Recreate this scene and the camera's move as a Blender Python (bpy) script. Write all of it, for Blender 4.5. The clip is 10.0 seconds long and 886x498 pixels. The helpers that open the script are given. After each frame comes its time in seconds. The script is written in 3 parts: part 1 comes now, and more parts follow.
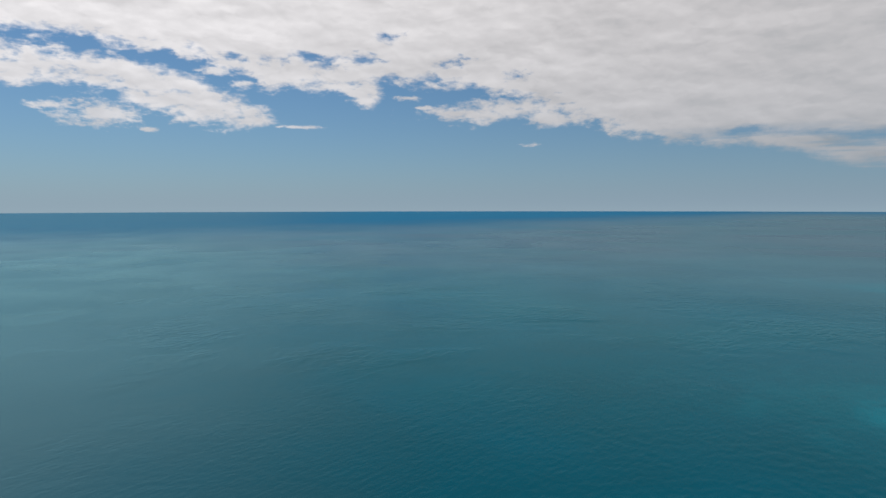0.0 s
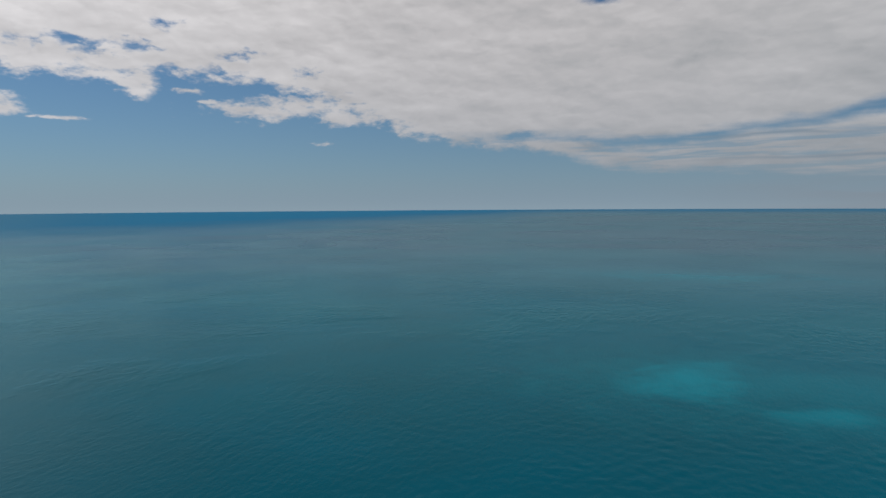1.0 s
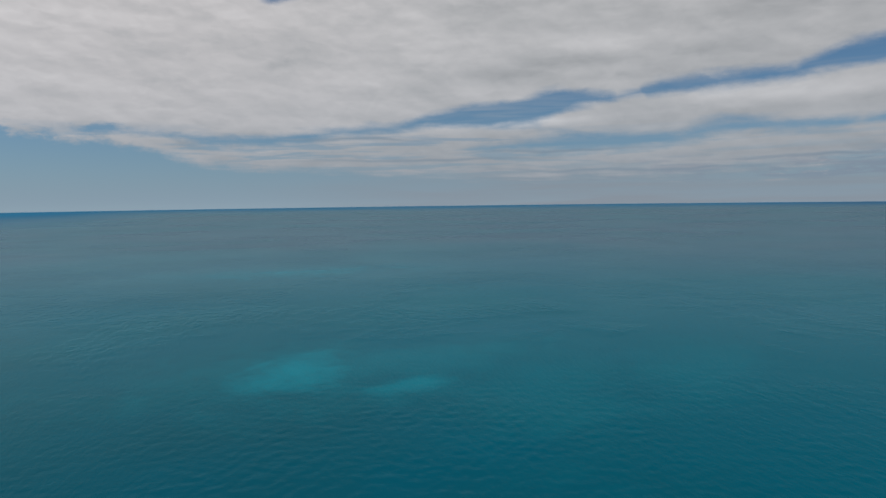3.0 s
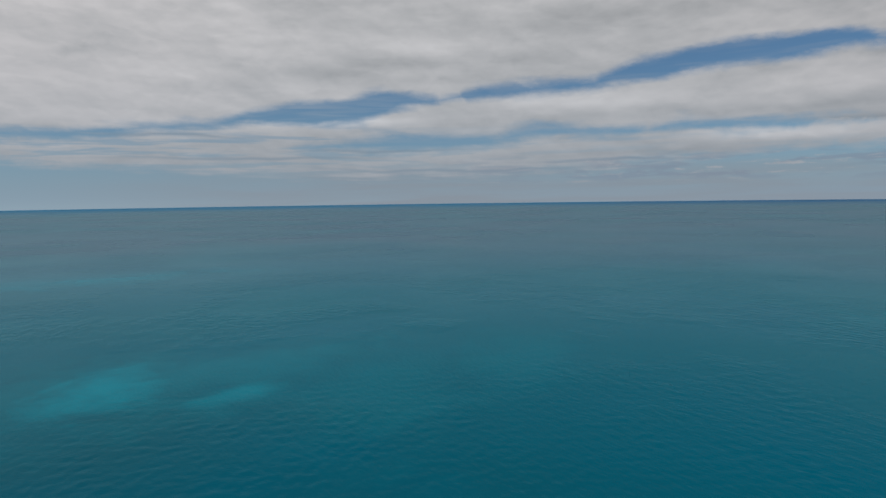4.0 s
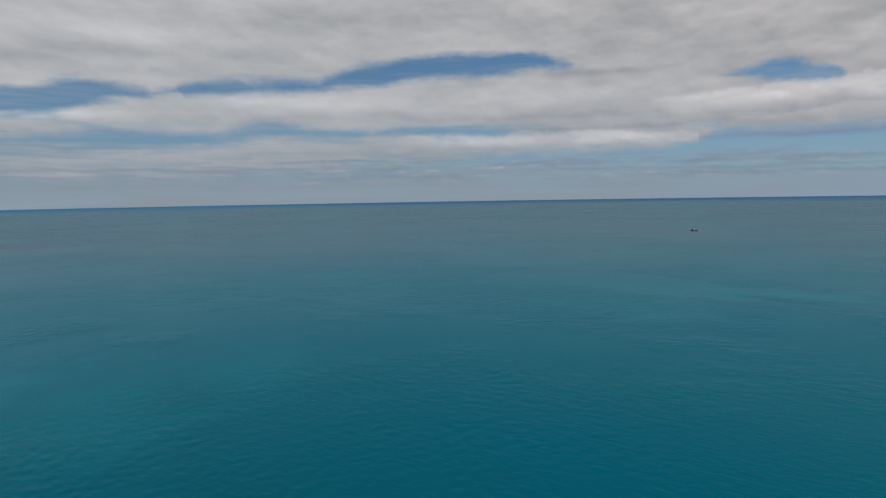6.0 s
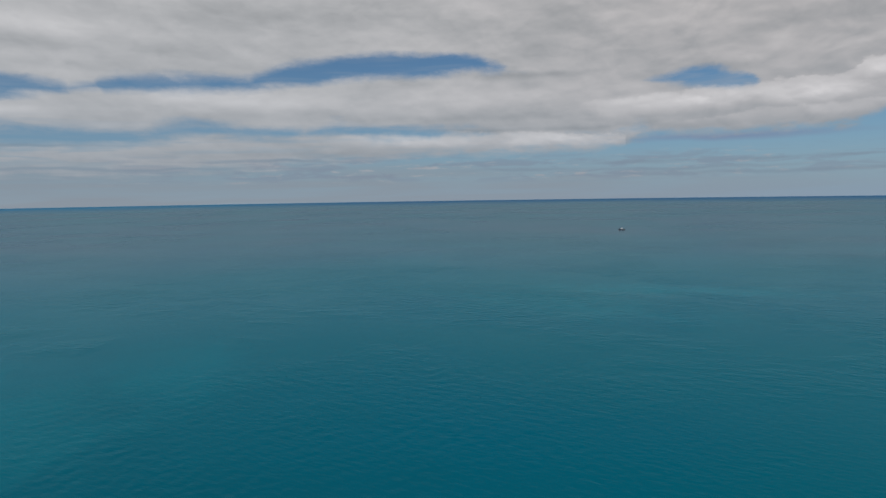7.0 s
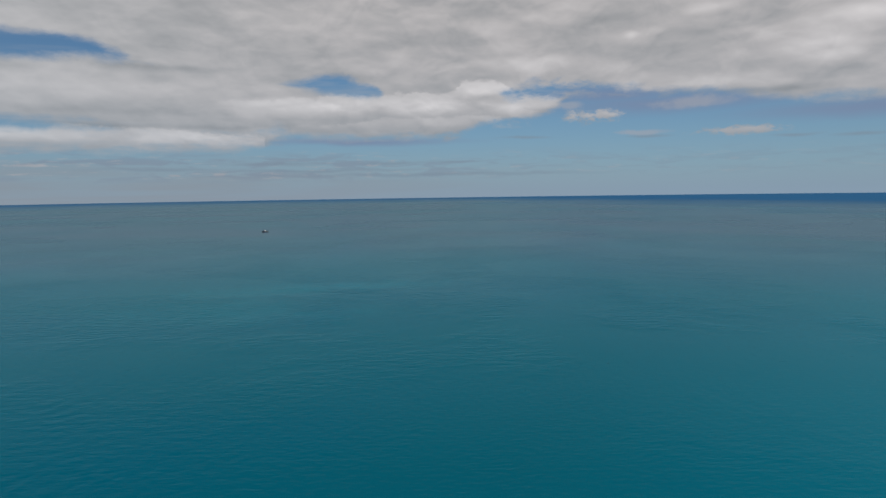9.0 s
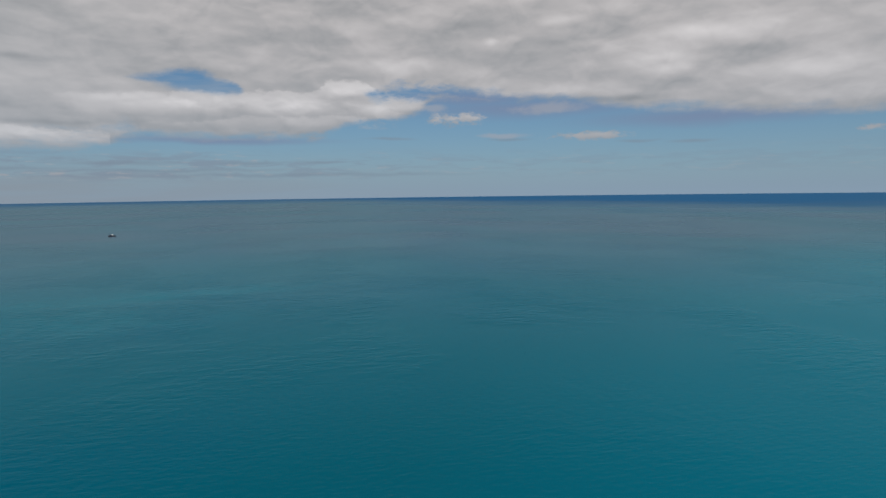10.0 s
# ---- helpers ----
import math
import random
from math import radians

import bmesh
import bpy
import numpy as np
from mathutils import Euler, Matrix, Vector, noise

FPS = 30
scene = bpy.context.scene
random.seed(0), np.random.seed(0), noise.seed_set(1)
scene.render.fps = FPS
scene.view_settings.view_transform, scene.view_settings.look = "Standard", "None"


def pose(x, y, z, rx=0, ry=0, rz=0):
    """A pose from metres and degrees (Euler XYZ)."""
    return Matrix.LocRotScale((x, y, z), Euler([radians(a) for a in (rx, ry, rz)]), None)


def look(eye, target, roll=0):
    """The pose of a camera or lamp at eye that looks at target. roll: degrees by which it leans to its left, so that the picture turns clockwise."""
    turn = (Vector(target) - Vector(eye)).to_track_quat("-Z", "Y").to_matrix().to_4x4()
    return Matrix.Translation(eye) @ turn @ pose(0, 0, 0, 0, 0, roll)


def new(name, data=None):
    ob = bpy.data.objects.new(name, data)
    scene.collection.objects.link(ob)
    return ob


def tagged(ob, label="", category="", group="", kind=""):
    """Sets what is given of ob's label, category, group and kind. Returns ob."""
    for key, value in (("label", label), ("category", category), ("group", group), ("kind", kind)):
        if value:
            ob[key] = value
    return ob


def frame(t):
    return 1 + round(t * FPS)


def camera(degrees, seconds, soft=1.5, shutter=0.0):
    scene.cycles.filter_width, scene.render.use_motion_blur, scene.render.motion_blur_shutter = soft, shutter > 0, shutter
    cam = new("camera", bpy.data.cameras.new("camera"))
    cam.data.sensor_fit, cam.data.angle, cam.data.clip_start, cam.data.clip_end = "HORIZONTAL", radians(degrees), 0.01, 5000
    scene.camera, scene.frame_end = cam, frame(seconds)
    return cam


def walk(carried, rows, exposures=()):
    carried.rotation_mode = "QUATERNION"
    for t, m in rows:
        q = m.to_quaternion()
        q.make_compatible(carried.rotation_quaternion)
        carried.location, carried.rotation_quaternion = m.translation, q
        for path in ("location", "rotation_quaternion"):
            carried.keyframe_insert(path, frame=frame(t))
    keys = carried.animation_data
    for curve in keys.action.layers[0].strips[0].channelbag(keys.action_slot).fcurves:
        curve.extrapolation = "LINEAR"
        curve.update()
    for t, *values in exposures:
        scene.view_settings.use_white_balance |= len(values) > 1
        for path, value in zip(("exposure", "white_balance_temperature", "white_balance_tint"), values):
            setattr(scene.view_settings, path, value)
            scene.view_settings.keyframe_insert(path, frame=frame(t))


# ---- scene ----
# ---- camera ----
# A drone hovers about 45 m over the sea and turns where it is, from north to south-east.
cam = camera(69.57, 10.0, soft=1.6)
HEIGHT = 45.0
DIP = 0.526  # degrees by which the sea's rim lies under the camera's level
# seconds, heading (clockwise), tilt under the rim of the sea, lean
TURN = (
    (0.0, 0.00, -3.38, -0.09), (0.3, 4.87, -3.42, -0.13), (0.5, 8.29, -3.44, -0.19), (0.8, 14.04, -3.45, -0.30),
    (1.0, 18.28, -3.49, -0.37), (1.3, 24.63, -3.53, -0.44), (1.5, 28.77, -3.56, -0.47), (1.8, 34.71, -3.64, -0.55),
    (2.0, 38.37, -3.65, -0.62), (2.3, 43.14, -3.73, -0.70), (2.5, 46.13, -3.77, -0.71), (2.7, 48.93, -3.80, -0.73),
    (3.8, 64.72, -4.06, -0.74), (4.0, 68.28, -4.07, -0.76), (4.2, 71.71, -4.11, -0.82), (4.5, 76.67, -4.14, -0.92),
    (4.7, 78.48, -4.15, -0.94), (5.0, 79.63, -4.17, -0.95), (5.2, 81.57, -4.18, -0.98), (5.5, 85.64, -4.20, -1.00),
    (5.7, 88.74, -4.23, -0.99), (6.8, 96.77, -4.30, -0.86), (7.0, 97.99, -4.32, -0.87), (7.2, 99.17, -4.33, -0.90),
    (7.5, 101.32, -4.33, -0.92), (7.7, 102.95, -4.35, -0.90), (8.0, 107.17, -4.40, -0.84), (8.2, 110.67, -4.42, -0.83),
    (8.5, 116.77, -4.48, -0.82), (8.7, 121.66, -4.54, -0.81), (9.0, 129.27, -4.61, -0.83), (9.2, 133.17, -4.64, -0.88),
    (9.5, 138.01, -4.69, -0.90), (9.7, 140.32, -4.70, -0.85), (10.0, 141.13, -4.67, -0.76),
)
walk(cam, [(t, pose(0, 0, HEIGHT, 90 + tilt - DIP, 0, -head) @ pose(0, 0, 0, 0, 0, lean)) for t, head, tilt, lean in TURN],
     exposures=((0.0, 0.04), (0.5, -0.10), (1.0, -0.15), (1.5, -0.09), (2.5, -0.05), (4.0, -0.02), (5.0, 0.0), (10.0, 0.0)))


# ---- node helpers ----
class Net:
    """Short ways to add nodes to a node tree and join them."""

    def __init__(self, tree):
        self.tree = tree

    def add(self, kind, **settings):
        node = self.tree.nodes.new(kind)
        for key, value in settings.items():
            setattr(node, key, value)
        return node

    def put(self, socket, value):
        if isinstance(value, bpy.types.NodeSocket):
            self.tree.links.new(value, socket)
        elif value is not None:
            socket.default_value = value

    def m(self, op, a, b=None, c=None, clamp=False):
        node = self.add("ShaderNodeMath", operation=op, use_clamp=clamp)
        for socket, value in zip(node.inputs, (a, b, c)):
            self.put(socket, value)
        return node.outputs[0]

    def step(self, value, low, high, to_low=0.0, to_high=1.0):
        """A soft step from to_low to to_high as value goes from low to high."""
        node = self.add("ShaderNodeMapRange", interpolation_type="SMOOTHSTEP")
        for socket, v in zip(node.inputs, (value, low, high, to_low, to_high)):
            self.put(socket, v)
        return node.outputs[0]

    def mix(self, share, a, b, blend="MIX"):
        node = self.add("ShaderNodeMix", data_type="RGBA", blend_type=blend)
        for k, v in ((0, share), (6, a), (7, b)):
            if isinstance(v, tuple) and len(v) == 3:
                v = (*v, 1.0)
            self.put(node.inputs[k], v)
        return node.outputs[2]

    def xyz(self, x, y, z):
        node = self.add("ShaderNodeCombineXYZ")
        for socket, value in zip(node.inputs, (x, y, z)):
            self.put(socket, value)
        return node.outputs[0]

    def split(self, vector):
        node = self.add("ShaderNodeSeparateXYZ")
        self.put(node.inputs[0], vector)
        return node.outputs

    def noise(self, vector, scale, detail=4.0, rough=0.5, warp=0.0):
        node = self.add("ShaderNodeTexNoise")
        self.put(node.inputs["Vector"], vector)
        node.inputs["Scale"].default_value = scale
        node.inputs["Detail"].default_value = detail
        node.inputs["Roughness"].default_value = rough
        node.inputs["Distortion"].default_value = warp
        return node.outputs["Fac"]

    def puffs(self, vector, bend, lift, scale):
        """Rounded heaps side by side, about -0.5 to 0.5."""
        shift = self.add("ShaderNodeVectorMath", operation="ADD")
        self.put(shift.inputs[0], vector)
        self.put(shift.inputs[1], self.xyz(self.m("MULTIPLY", bend, 0.35), self.m("MULTIPLY", lift, 0.3), 0.0))
        node = self.add("ShaderNodeTexVoronoi", feature="SMOOTH_F1", voronoi_dimensions="2D", normalize=True)
        self.put(node.inputs["Vector"], shift.outputs[0])
        node.inputs["Scale"].default_value = scale
        node.inputs["Detail"].default_value = 1.0
        node.inputs["Roughness"].default_value = 0.5
        node.inputs["Smoothness"].default_value = 0.6
        return self.m("SUBTRACT", 0.45, node.outputs["Distance"])

    def curve(self, u, points, low, high, top):
        """The value of a bent line through points (place, value) at u; places from low to high, values from 0 to top."""
        node = self.add("ShaderNodeFloatCurve")
        line = node.mapping.curves[0]
        put = [((p - low) / (high - low), v / top) for p, v in points]
        put = [(0.0, put[0][1])] + put + [(1.0, put[-1][1])]
        line.points[0].location, line.points[1].location = put[0], put[-1]
        for p in put[1:-1]:
            line.points.new(*p)
        for p in line.points:
            p.handle_type = "VECTOR"
        node.mapping.update()
        self.put(node.inputs["Value"], u)
        return self.m("MULTIPLY", node.outputs[0], top)


# ---- sky ----
# Compass: degrees clockwise from the +y axis. The sun stands high in the north-west, outside the view.
SUN_UP, SUN_AT = 52.0, -45.0
# Lower edge of the cloud deck: heading, degrees over the rim of the sea.
DECK_EDGE_NORTH = ((-34.3, 13.3), (-32.2, 13.6), (-30.4, 13.75), (-28.5, 13.6), (-26.9, 13.4), (-24.2, 13.0), (-22.0, 12.8), (-18.5, 12.1),
                   (-16.7, 11.2), (-14.9, 10.7), (-11.1, 10.6), (-8.1, 10.8), (-4.7, 11.6), (-1.2, 11.35), (2.3, 11.0), (4.8, 10.35),
                   (8.3, 9.8), (11.2, 9.0), (12.7, 8.0), (13.6, 7.4), (17.4, 6.3), (24.4, 5.5), (28.0, 5.0), (32.7, 3.7), (37.2, 3.3), (44.4, 3.0))
DECK_EDGE_EAST = ((51.2, 2.5), (58.1, 2.3), (67.6, 2.4), (77.6, 2.7), (87.5, 3.3), (92.3, 3.6), (96.9, 3.9), (101.3, 4.1),
                  (105.9, 4.2), (110.2, 4.4), (114.0, 4.6), (115.0, 5.2), (120.2, 5.1), (130.2, 5.25), (131.7, 6.0), (132.7, 6.6),
                  (137.7, 6.7), (139.4, 7.5), (140.1, 8.6), (146.0, 8.5), (152.0, 8.2), (157.0, 7.6), (162.0, 7.0),
                  (168.0, 6.5), (175.6, 6.1))
# The long rift of blue in the deck: heading, height, half width.
RIFT_NORTH = ((19.7, 6.3, 0.0), (24.1, 6.3, 0.08), (29.7, 6.1, 0.1),
              (33.7, 5.6, 0.15), (37.6, 5.75, 0.25), (43.4, 6.4, 0.2), (48.9, 6.75, 0.16), (52.0, 7.65, 0.25), (55.1, 7.95, 0.55), (59.0, 8.0, 0.78),
              (61.5, 8.35, 1.0), (63.5, 8.95, 0.68), (65.8, 8.95, 0.28), (68.0, 9.0, 0.105), (70.2, 9.35, 0.105))
RIFT_EAST = ((72.0, 9.7, 0.30), (76.7, 9.75, 0.38), (81.4, 10.0, 0.34), (82.8, 10.4, 0.58), (85.0, 10.85, 0.72), (87.6, 11.15, 0.80), (90.7, 11.65, 0.72),
             (94.9, 11.8, 0.78), (98.8, 11.9, 0.65), (101.3, 11.8, 0.38), (102.6, 11.5, 0.15), (104.4, 11.1, 0.08), (108.3, 10.7, 0.06), (112.2, 10.2, 0.0),
             (115.4, 9.8, 0.06), (117.6, 9.75, 0.14), (119.3, 9.75, 0.52), (121.5, 9.65, 0.55), (123.3, 9.3, 0.15), (124.5, 9.05, 0.0), (133.3, 9.2, 0.0),
             (135.6, 9.1, 0.2), (137.4, 9.15, 0.4), (139.4, 8.95, 0.3), (142.5, 9.0, 0.22), (147.2, 8.4, 0.2), (149.4, 8.15, 0.0))
# A second, hazier rift under the first.
LOW_RIFT = ((52.0, 4.9, 0.0), (59.2, 5.1, 0.15), (64.2, 5.3, 0.5), (69.2, 5.4, 0.7), (73.2, 5.55, 0.4), (76.7, 6.1, 0.3), (81.5, 6.0, 0.25),
            (86.2, 5.95, 0.1), (88.4, 6.1, 0.3), (92.7, 6.0, 0.35), (94.4, 5.95, 0.2), (99.0, 5.85, 0.1), (106.0, 5.8, 0.07), (112.0, 5.75, 0.08), (115.5, 5.7, 0.12),
            (117.0, 5.6, 0.0))
# Heaps that hang under the deck in the north: heading, height, half width, half height.
BANKS = ((-34.4, 10.9, 3.9, 1.25), (-30.5, 11.15, 3.5, 1.2), (-27.0, 10.8, 3.6, 1.2), (-23.2, 9.75, 3.4, 1.4), (-20.1, 8.65, 3.0, 1.3),
         (-17.5, 8.0, 2.2, 0.95), (-6.7, 10.15, 1.2, 1.0), (-9.6, 11.0, 2.9, 0.65), (2.8, 8.5, 3.2, 0.55), (6.8, 9.0, 3.4, 0.75), (10.7, 8.6, 3.4, 1.0))
# Single clouds: heading, height, half width, half height.
PUFFS = ((-24.9, 13.3, 1.3, 0.42), (-21.6, 12.75, 1.4, 0.45), (-19.2, 11.7, 1.2, 0.4), (-17.2, 10.7, 0.9, 0.36), (-31.1, 12.39, 1.0, 0.3), (-7.1, 12.0, 1.3, 0.3),
         (-27.9, 7.8, 2.9, 0.95), (-31.6, 8.14, 1.2, 0.3), (-24.3, 6.7, 0.55, 0.2), (-12.7, 7.3, 2.0, 0.14), (7.8, 5.85, 0.6, 0.2),
         (-3.0, 9.9, 1.0, 0.25), (-1.6, 9.1, 1.2, 0.2), (142.5, 6.8, 2.3, 0.5), (154.3, 5.1, 3.2, 0.38), (174.7, 4.8, 0.9, 0.25),
         (91.4, 2.75, 0.7, 0.12), (96.5, 2.95, 1.3, 0.12), (88.5, 2.65, 0.6, 0.1), (106.8, 2.2, 0.5, 0.12), (80.5, 1.8, 0.9, 0.12), (110.5, 2.3, 0.5, 0.15))
# Dim clouds in the shade under the southern deck.
FAINT = ((150.8, 7.55, 3.6, 0.6), (140.3, 7.75, 1.3, 0.35), (146.5, 5.3, 2.6, 0.3))
# Thin grey streaks low in the sky.
STREAKS = ((46.0, 5.9, 6.0, 0.13), (52.0, 4.1, 10.0, 0.14), (63.0, 4.7, 7.0, 0.12), (70.0, 3.0, 12.0, 0.12), (84.0, 3.6, 6.0, 0.14),
           (158.1, 4.6, 1.5, 0.13), (147.0, 4.95, 1.6, 0.14), (162.4, 4.4, 1.7, 0.14), (114.9, 3.15, 3.4, 0.14), (124.7, 3.1, 2.8, 0.13),
           (130.4, 3.2, 2.2, 0.1), (118.3, 2.55, 9.0, 0.13), (136.7, 5.2, 2.0, 0.12), (106.0, 2.7, 5.0, 0.15), (128.0, 2.1, 13.0, 0.15))
# Shaded haze under the southern deck.
SHADE = ((149.0, 7.6, 9.0, 0.8), (144.0, 8.5, 6.0, 0.7), (164.0, 6.4, 9.0, 0.7), (122.0, 5.0, 8.0, 0.3))
HOLES = ((-18.0, 12.8, 0.6, 0.3), (-14.7, 12.9, 0.7, 0.2), (-11.8, 13.15, 0.7, 0.25), (-9.7, 12.6, 1.0, 0.4), (-31.3, 11.9, 0.7, 0.3),
         (-7.1, 13.1, 0.7, 0.2), (6.7, 11.7, 0.5, 0.15), (-5.1, 15.0, 0.5, 0.25), (0.8, 12.95, 0.7, 0.25), (24.9, 6.5, 0.7, 0.18),
         (32.0, 17.3, 0.8, 0.24), (38.6, 17.2, 0.4, 0.14))
# Brighter heaps and darker bellies of the deck: heading, height, half width, half height.
BRIGHT_EAST = ((66.5, 13.6, 3.5, 1.0), (107.7, 5.25, 5.4, 0.45), (98.0, 5.4, 8.0, 0.5), (60.0, 7.2, 6.0, 0.4),
               (85.0, 8.6, 9.0, 0.8), (101.0, 9.0, 9.0, 0.9), (114.1, 8.2, 2.8, 0.45), (118.4, 7.75, 5.9, 0.6))
BRIGHT_SOUTH = ((133.3, 9.4, 2.5, 0.65), (135.5, 7.9, 3.4, 0.45), (127.3, 7.8, 4.5, 0.65), (142.5, 6.95, 2.0, 0.4), (154.3, 5.2, 2.2, 0.3),
                (137.0, 11.3, 4.0, 0.8), (151.4, 14.7, 1.7, 0.4), (158.7, 11.0, 3.3, 0.6), (145.7, 13.3, 0.6, 0.26),
                (160.2, 10.4, 2.1, 0.6), (170.0, 9.5, 6.0, 0.7), (163.0, 13.0, 5.0, 0.6), (152.0, 9.0, 7.0, 0.5))
# Sunlit crests of the heaps that stand in front of the deck: heading, height.
CREST_HIGH = ((104.0, 7.4), (107.6, 7.75), (112.5, 8.4), (118.8, 8.7), (122.9, 9.0), (126.8, 9.1), (130.0, 9.0), (131.0, 10.0),
              (134.5, 10.1), (135.3, 9.1), (137.8, 8.9), (140.3, 7.9), (141.2, 7.0), (141.6, 0.0))
CREST_LOW = ((82.0, 5.7), (91.5, 5.95), (97.0, 6.0), (103.0, 5.9), (108.0, 5.7), (112.5, 5.6), (114.3, 5.1), (114.8, 0.0))
CREST_MID = ((108.0, 5.8), (114.0, 6.1), (120.0, 6.5), (126.0, 6.9), (132.0, 7.1), (135.5, 6.7), (136.5, 0.0))
# The brightest, sunlit cloud heads.
HEADS = ((132.6, 9.2, 2.2, 0.6), (128.6, 8.0, 5.0, 0.55), (120.6, 8.0, 4.5, 0.45), (108.3, 5.2, 5.6, 0.5), (97.0, 5.2, 5.0, 0.4), (136.5, 7.5, 3.0, 0.4), (142.5, 6.95, 2.0, 0.4))
DARK = ((64.0, 12.2, 4.0, 0.6), (58.0, 11.2, 4.0, 0.6), (80.0, 15.5, 5.0, 0.9), (108.1, 15.2, 3.0, 0.9), (106.5, 10.8, 6.0, 0.3),
        (118.0, 6.1, 7.0, 0.35), (133.3, 8.8, 1.3, 0.25), (143.0, 14.8, 4.1, 1.0), (129.0, 13.5, 4.0, 0.9), (154.0, 10.2, 2.0, 0.6),
        (160.6, 9.1, 2.5, 0.4), (140.1, 12.8, 2.8, 0.9), (166.0, 11.5, 4.0, 0.6), (153.0, 8.2, 9.0, 0.25), (100.0, 7.2, 9.0, 0.3),
        (122.0, 10.5, 3.5, 0.4), (100.0, 6.1, 8.0, 0.2), (110.0, 6.1, 5.0, 0.2), (88.0, 4.2, 8.0, 0.35))


def build_sky():
    world = bpy.data.worlds.new("sky")
    scene.world = world
    world.use_nodes = True
    net = Net(world.node_tree)
    world.node_tree.nodes.clear()
    m = net.m
    way = net.add("ShaderNodeTexCoord").outputs["Generated"]
    x, y, z = net.split(way)
    up = m("ADD", m("DEGREES", m("ARCSINE", z)), DIP)
    head = m("WRAP", m("DEGREES", m("ARCTAN2", x, y)), 250.0, -110.0)
    low, high = -45.0, 185.0

    # places for the noise: on a level sheet far overhead, and on the sky's dome
    flat = m("ADD", m("MAXIMUM", z, 0.0), 0.05)
    sheet = net.xyz(m("DIVIDE", x, flat), m("DIVIDE", y, flat), 0.0)
    dome = net.xyz(m("MULTIPLY", head, 0.1), m("MULTIPLY", up, 0.22), 3.0)
    above = net.xyz(m("MULTIPLY", m("ADD", head, 0.12), 0.1), m("MULTIPLY", m("ADD", up, 0.22), 0.22), 3.0)
    streaky = net.xyz(m("MULTIPLY", head, 0.03), m("MULTIPLY", m("SUBTRACT", up, m("MULTIPLY", head, 0.012)), 0.42), 7.0)
    lumps = m("SUBTRACT", net.noise(sheet, 1.6, 5.0, 0.5, 0.3), 0.5)
    mounds = m("SUBTRACT", net.noise(sheet, 1.15, 3.0, 0.45, 0.5), 0.5)
    bend = m("SUBTRACT", net.noise(dome, 2.2, 2.0, 0.45), 0.5)
    tufts = m("SUBTRACT", net.noise(dome, 5.0, 6.0, 0.58, 0.25), 0.5)
    other = net.xyz(m("MULTIPLY", head, 0.1), m("MULTIPLY", up, 0.22), 11.0)
    fray = m("SUBTRACT", net.noise(other, 17.0, 4.0, 0.6, 0.2), 0.5)
    curls = m("SUBTRACT", net.noise(other, 5.0, 6.0, 0.58, 0.25), 0.5)
    bulk = m("SUBTRACT", net.noise(dome, 1.3, 2.5, 0.42, 0.15), 0.5)
    bulk_above = m("SUBTRACT", net.noise(above, 1.3, 2.5, 0.42, 0.15), 0.5)
    puff, puff_above = net.puffs(dome, tufts, curls, 3.4), net.puffs(above, tufts, curls, 3.4)
    # great soft heaps, and the same a little higher, to shade them from above
    higher = net.xyz(m("MULTIPLY", m("ADD", head, 0.3), 0.1), m("MULTIPLY", m("ADD", up, 0.6), 0.22), 3.0)
    # billows, curled by a second noise
    def billow(lift):
        at = net.xyz(m("MULTIPLY", head, 0.1), m("MULTIPLY", m("ADD", up, lift), 0.17), 17.0)
        push = net.add("ShaderNodeVectorMath", operation="ADD")
        net.put(push.inputs[0], at)
        net.put(push.inputs[1], net.xyz(m("MULTIPLY", m("SUBTRACT", net.noise(at, 1.6, 3.0, 0.5), 0.5), 0.9),
                                        m("MULTIPLY", m("SUBTRACT", net.noise(other, 1.6, 3.0, 0.5), 0.5), 0.7), 0.0))
        return net.noise(push.outputs[0], 1.7, 4.5, 0.48)

    roll, roll_above = m("SUBTRACT", billow(0.0), 0.5), m("SUBTRACT", billow(0.55), 0.5)
    swell = m("SUBTRACT", net.noise(dome, 1.5, 2.5, 0.45, 0.2), net.noise(higher, 1.5, 2.5, 0.45, 0.2))
    sway = m("SUBTRACT", net.noise(other, 3.0, 2.0, 0.45), 0.5)
    knoll = m("SUBTRACT", net.puffs(dome, bend, sway, 1.7), net.puffs(higher, bend, sway, 1.7))
    bands = m("SUBTRACT", net.noise(streaky, 2.4, 4.0, 0.48, 0.3), 0.5)

    # bend the places a little, so that edges run unevenly
    u = m("DIVIDE", m("SUBTRACT", head, low), high - low, clamp=True)
    # crisp heaps in the north, soft veils in the east, heaps again in the south
    veil = net.curve(u, ((-45, 0.0), (10, 0.05), (22, 0.45), (40, 0.9), (60, 1.0), (88, 0.9), (105, 0.75), (123, 0.75), (130, 0.5), (145, 0.6), (154, 0.8), (185, 0.85)), low, high, 1.0)
    calm = net.step(veil, 0.0, 1.0, 1.0, 0.12)
    head_b = m("ADD", head, m("ADD", m("MULTIPLY", m("MULTIPLY", tufts, calm), 2.6), m("MULTIPLY", m("MULTIPLY", bend, veil), 3.0)))
    up_b = m("ADD", up, m("ADD", m("MULTIPLY", m("MULTIPLY", curls, calm), 0.5), m("MULTIPLY", m("MULTIPLY", bend, veil), 0.9)))
    u = m("DIVIDE", m("SUBTRACT", head_b, low), high - low, clamp=True)
    spot = net.xyz(head_b, up_b, 0.0)

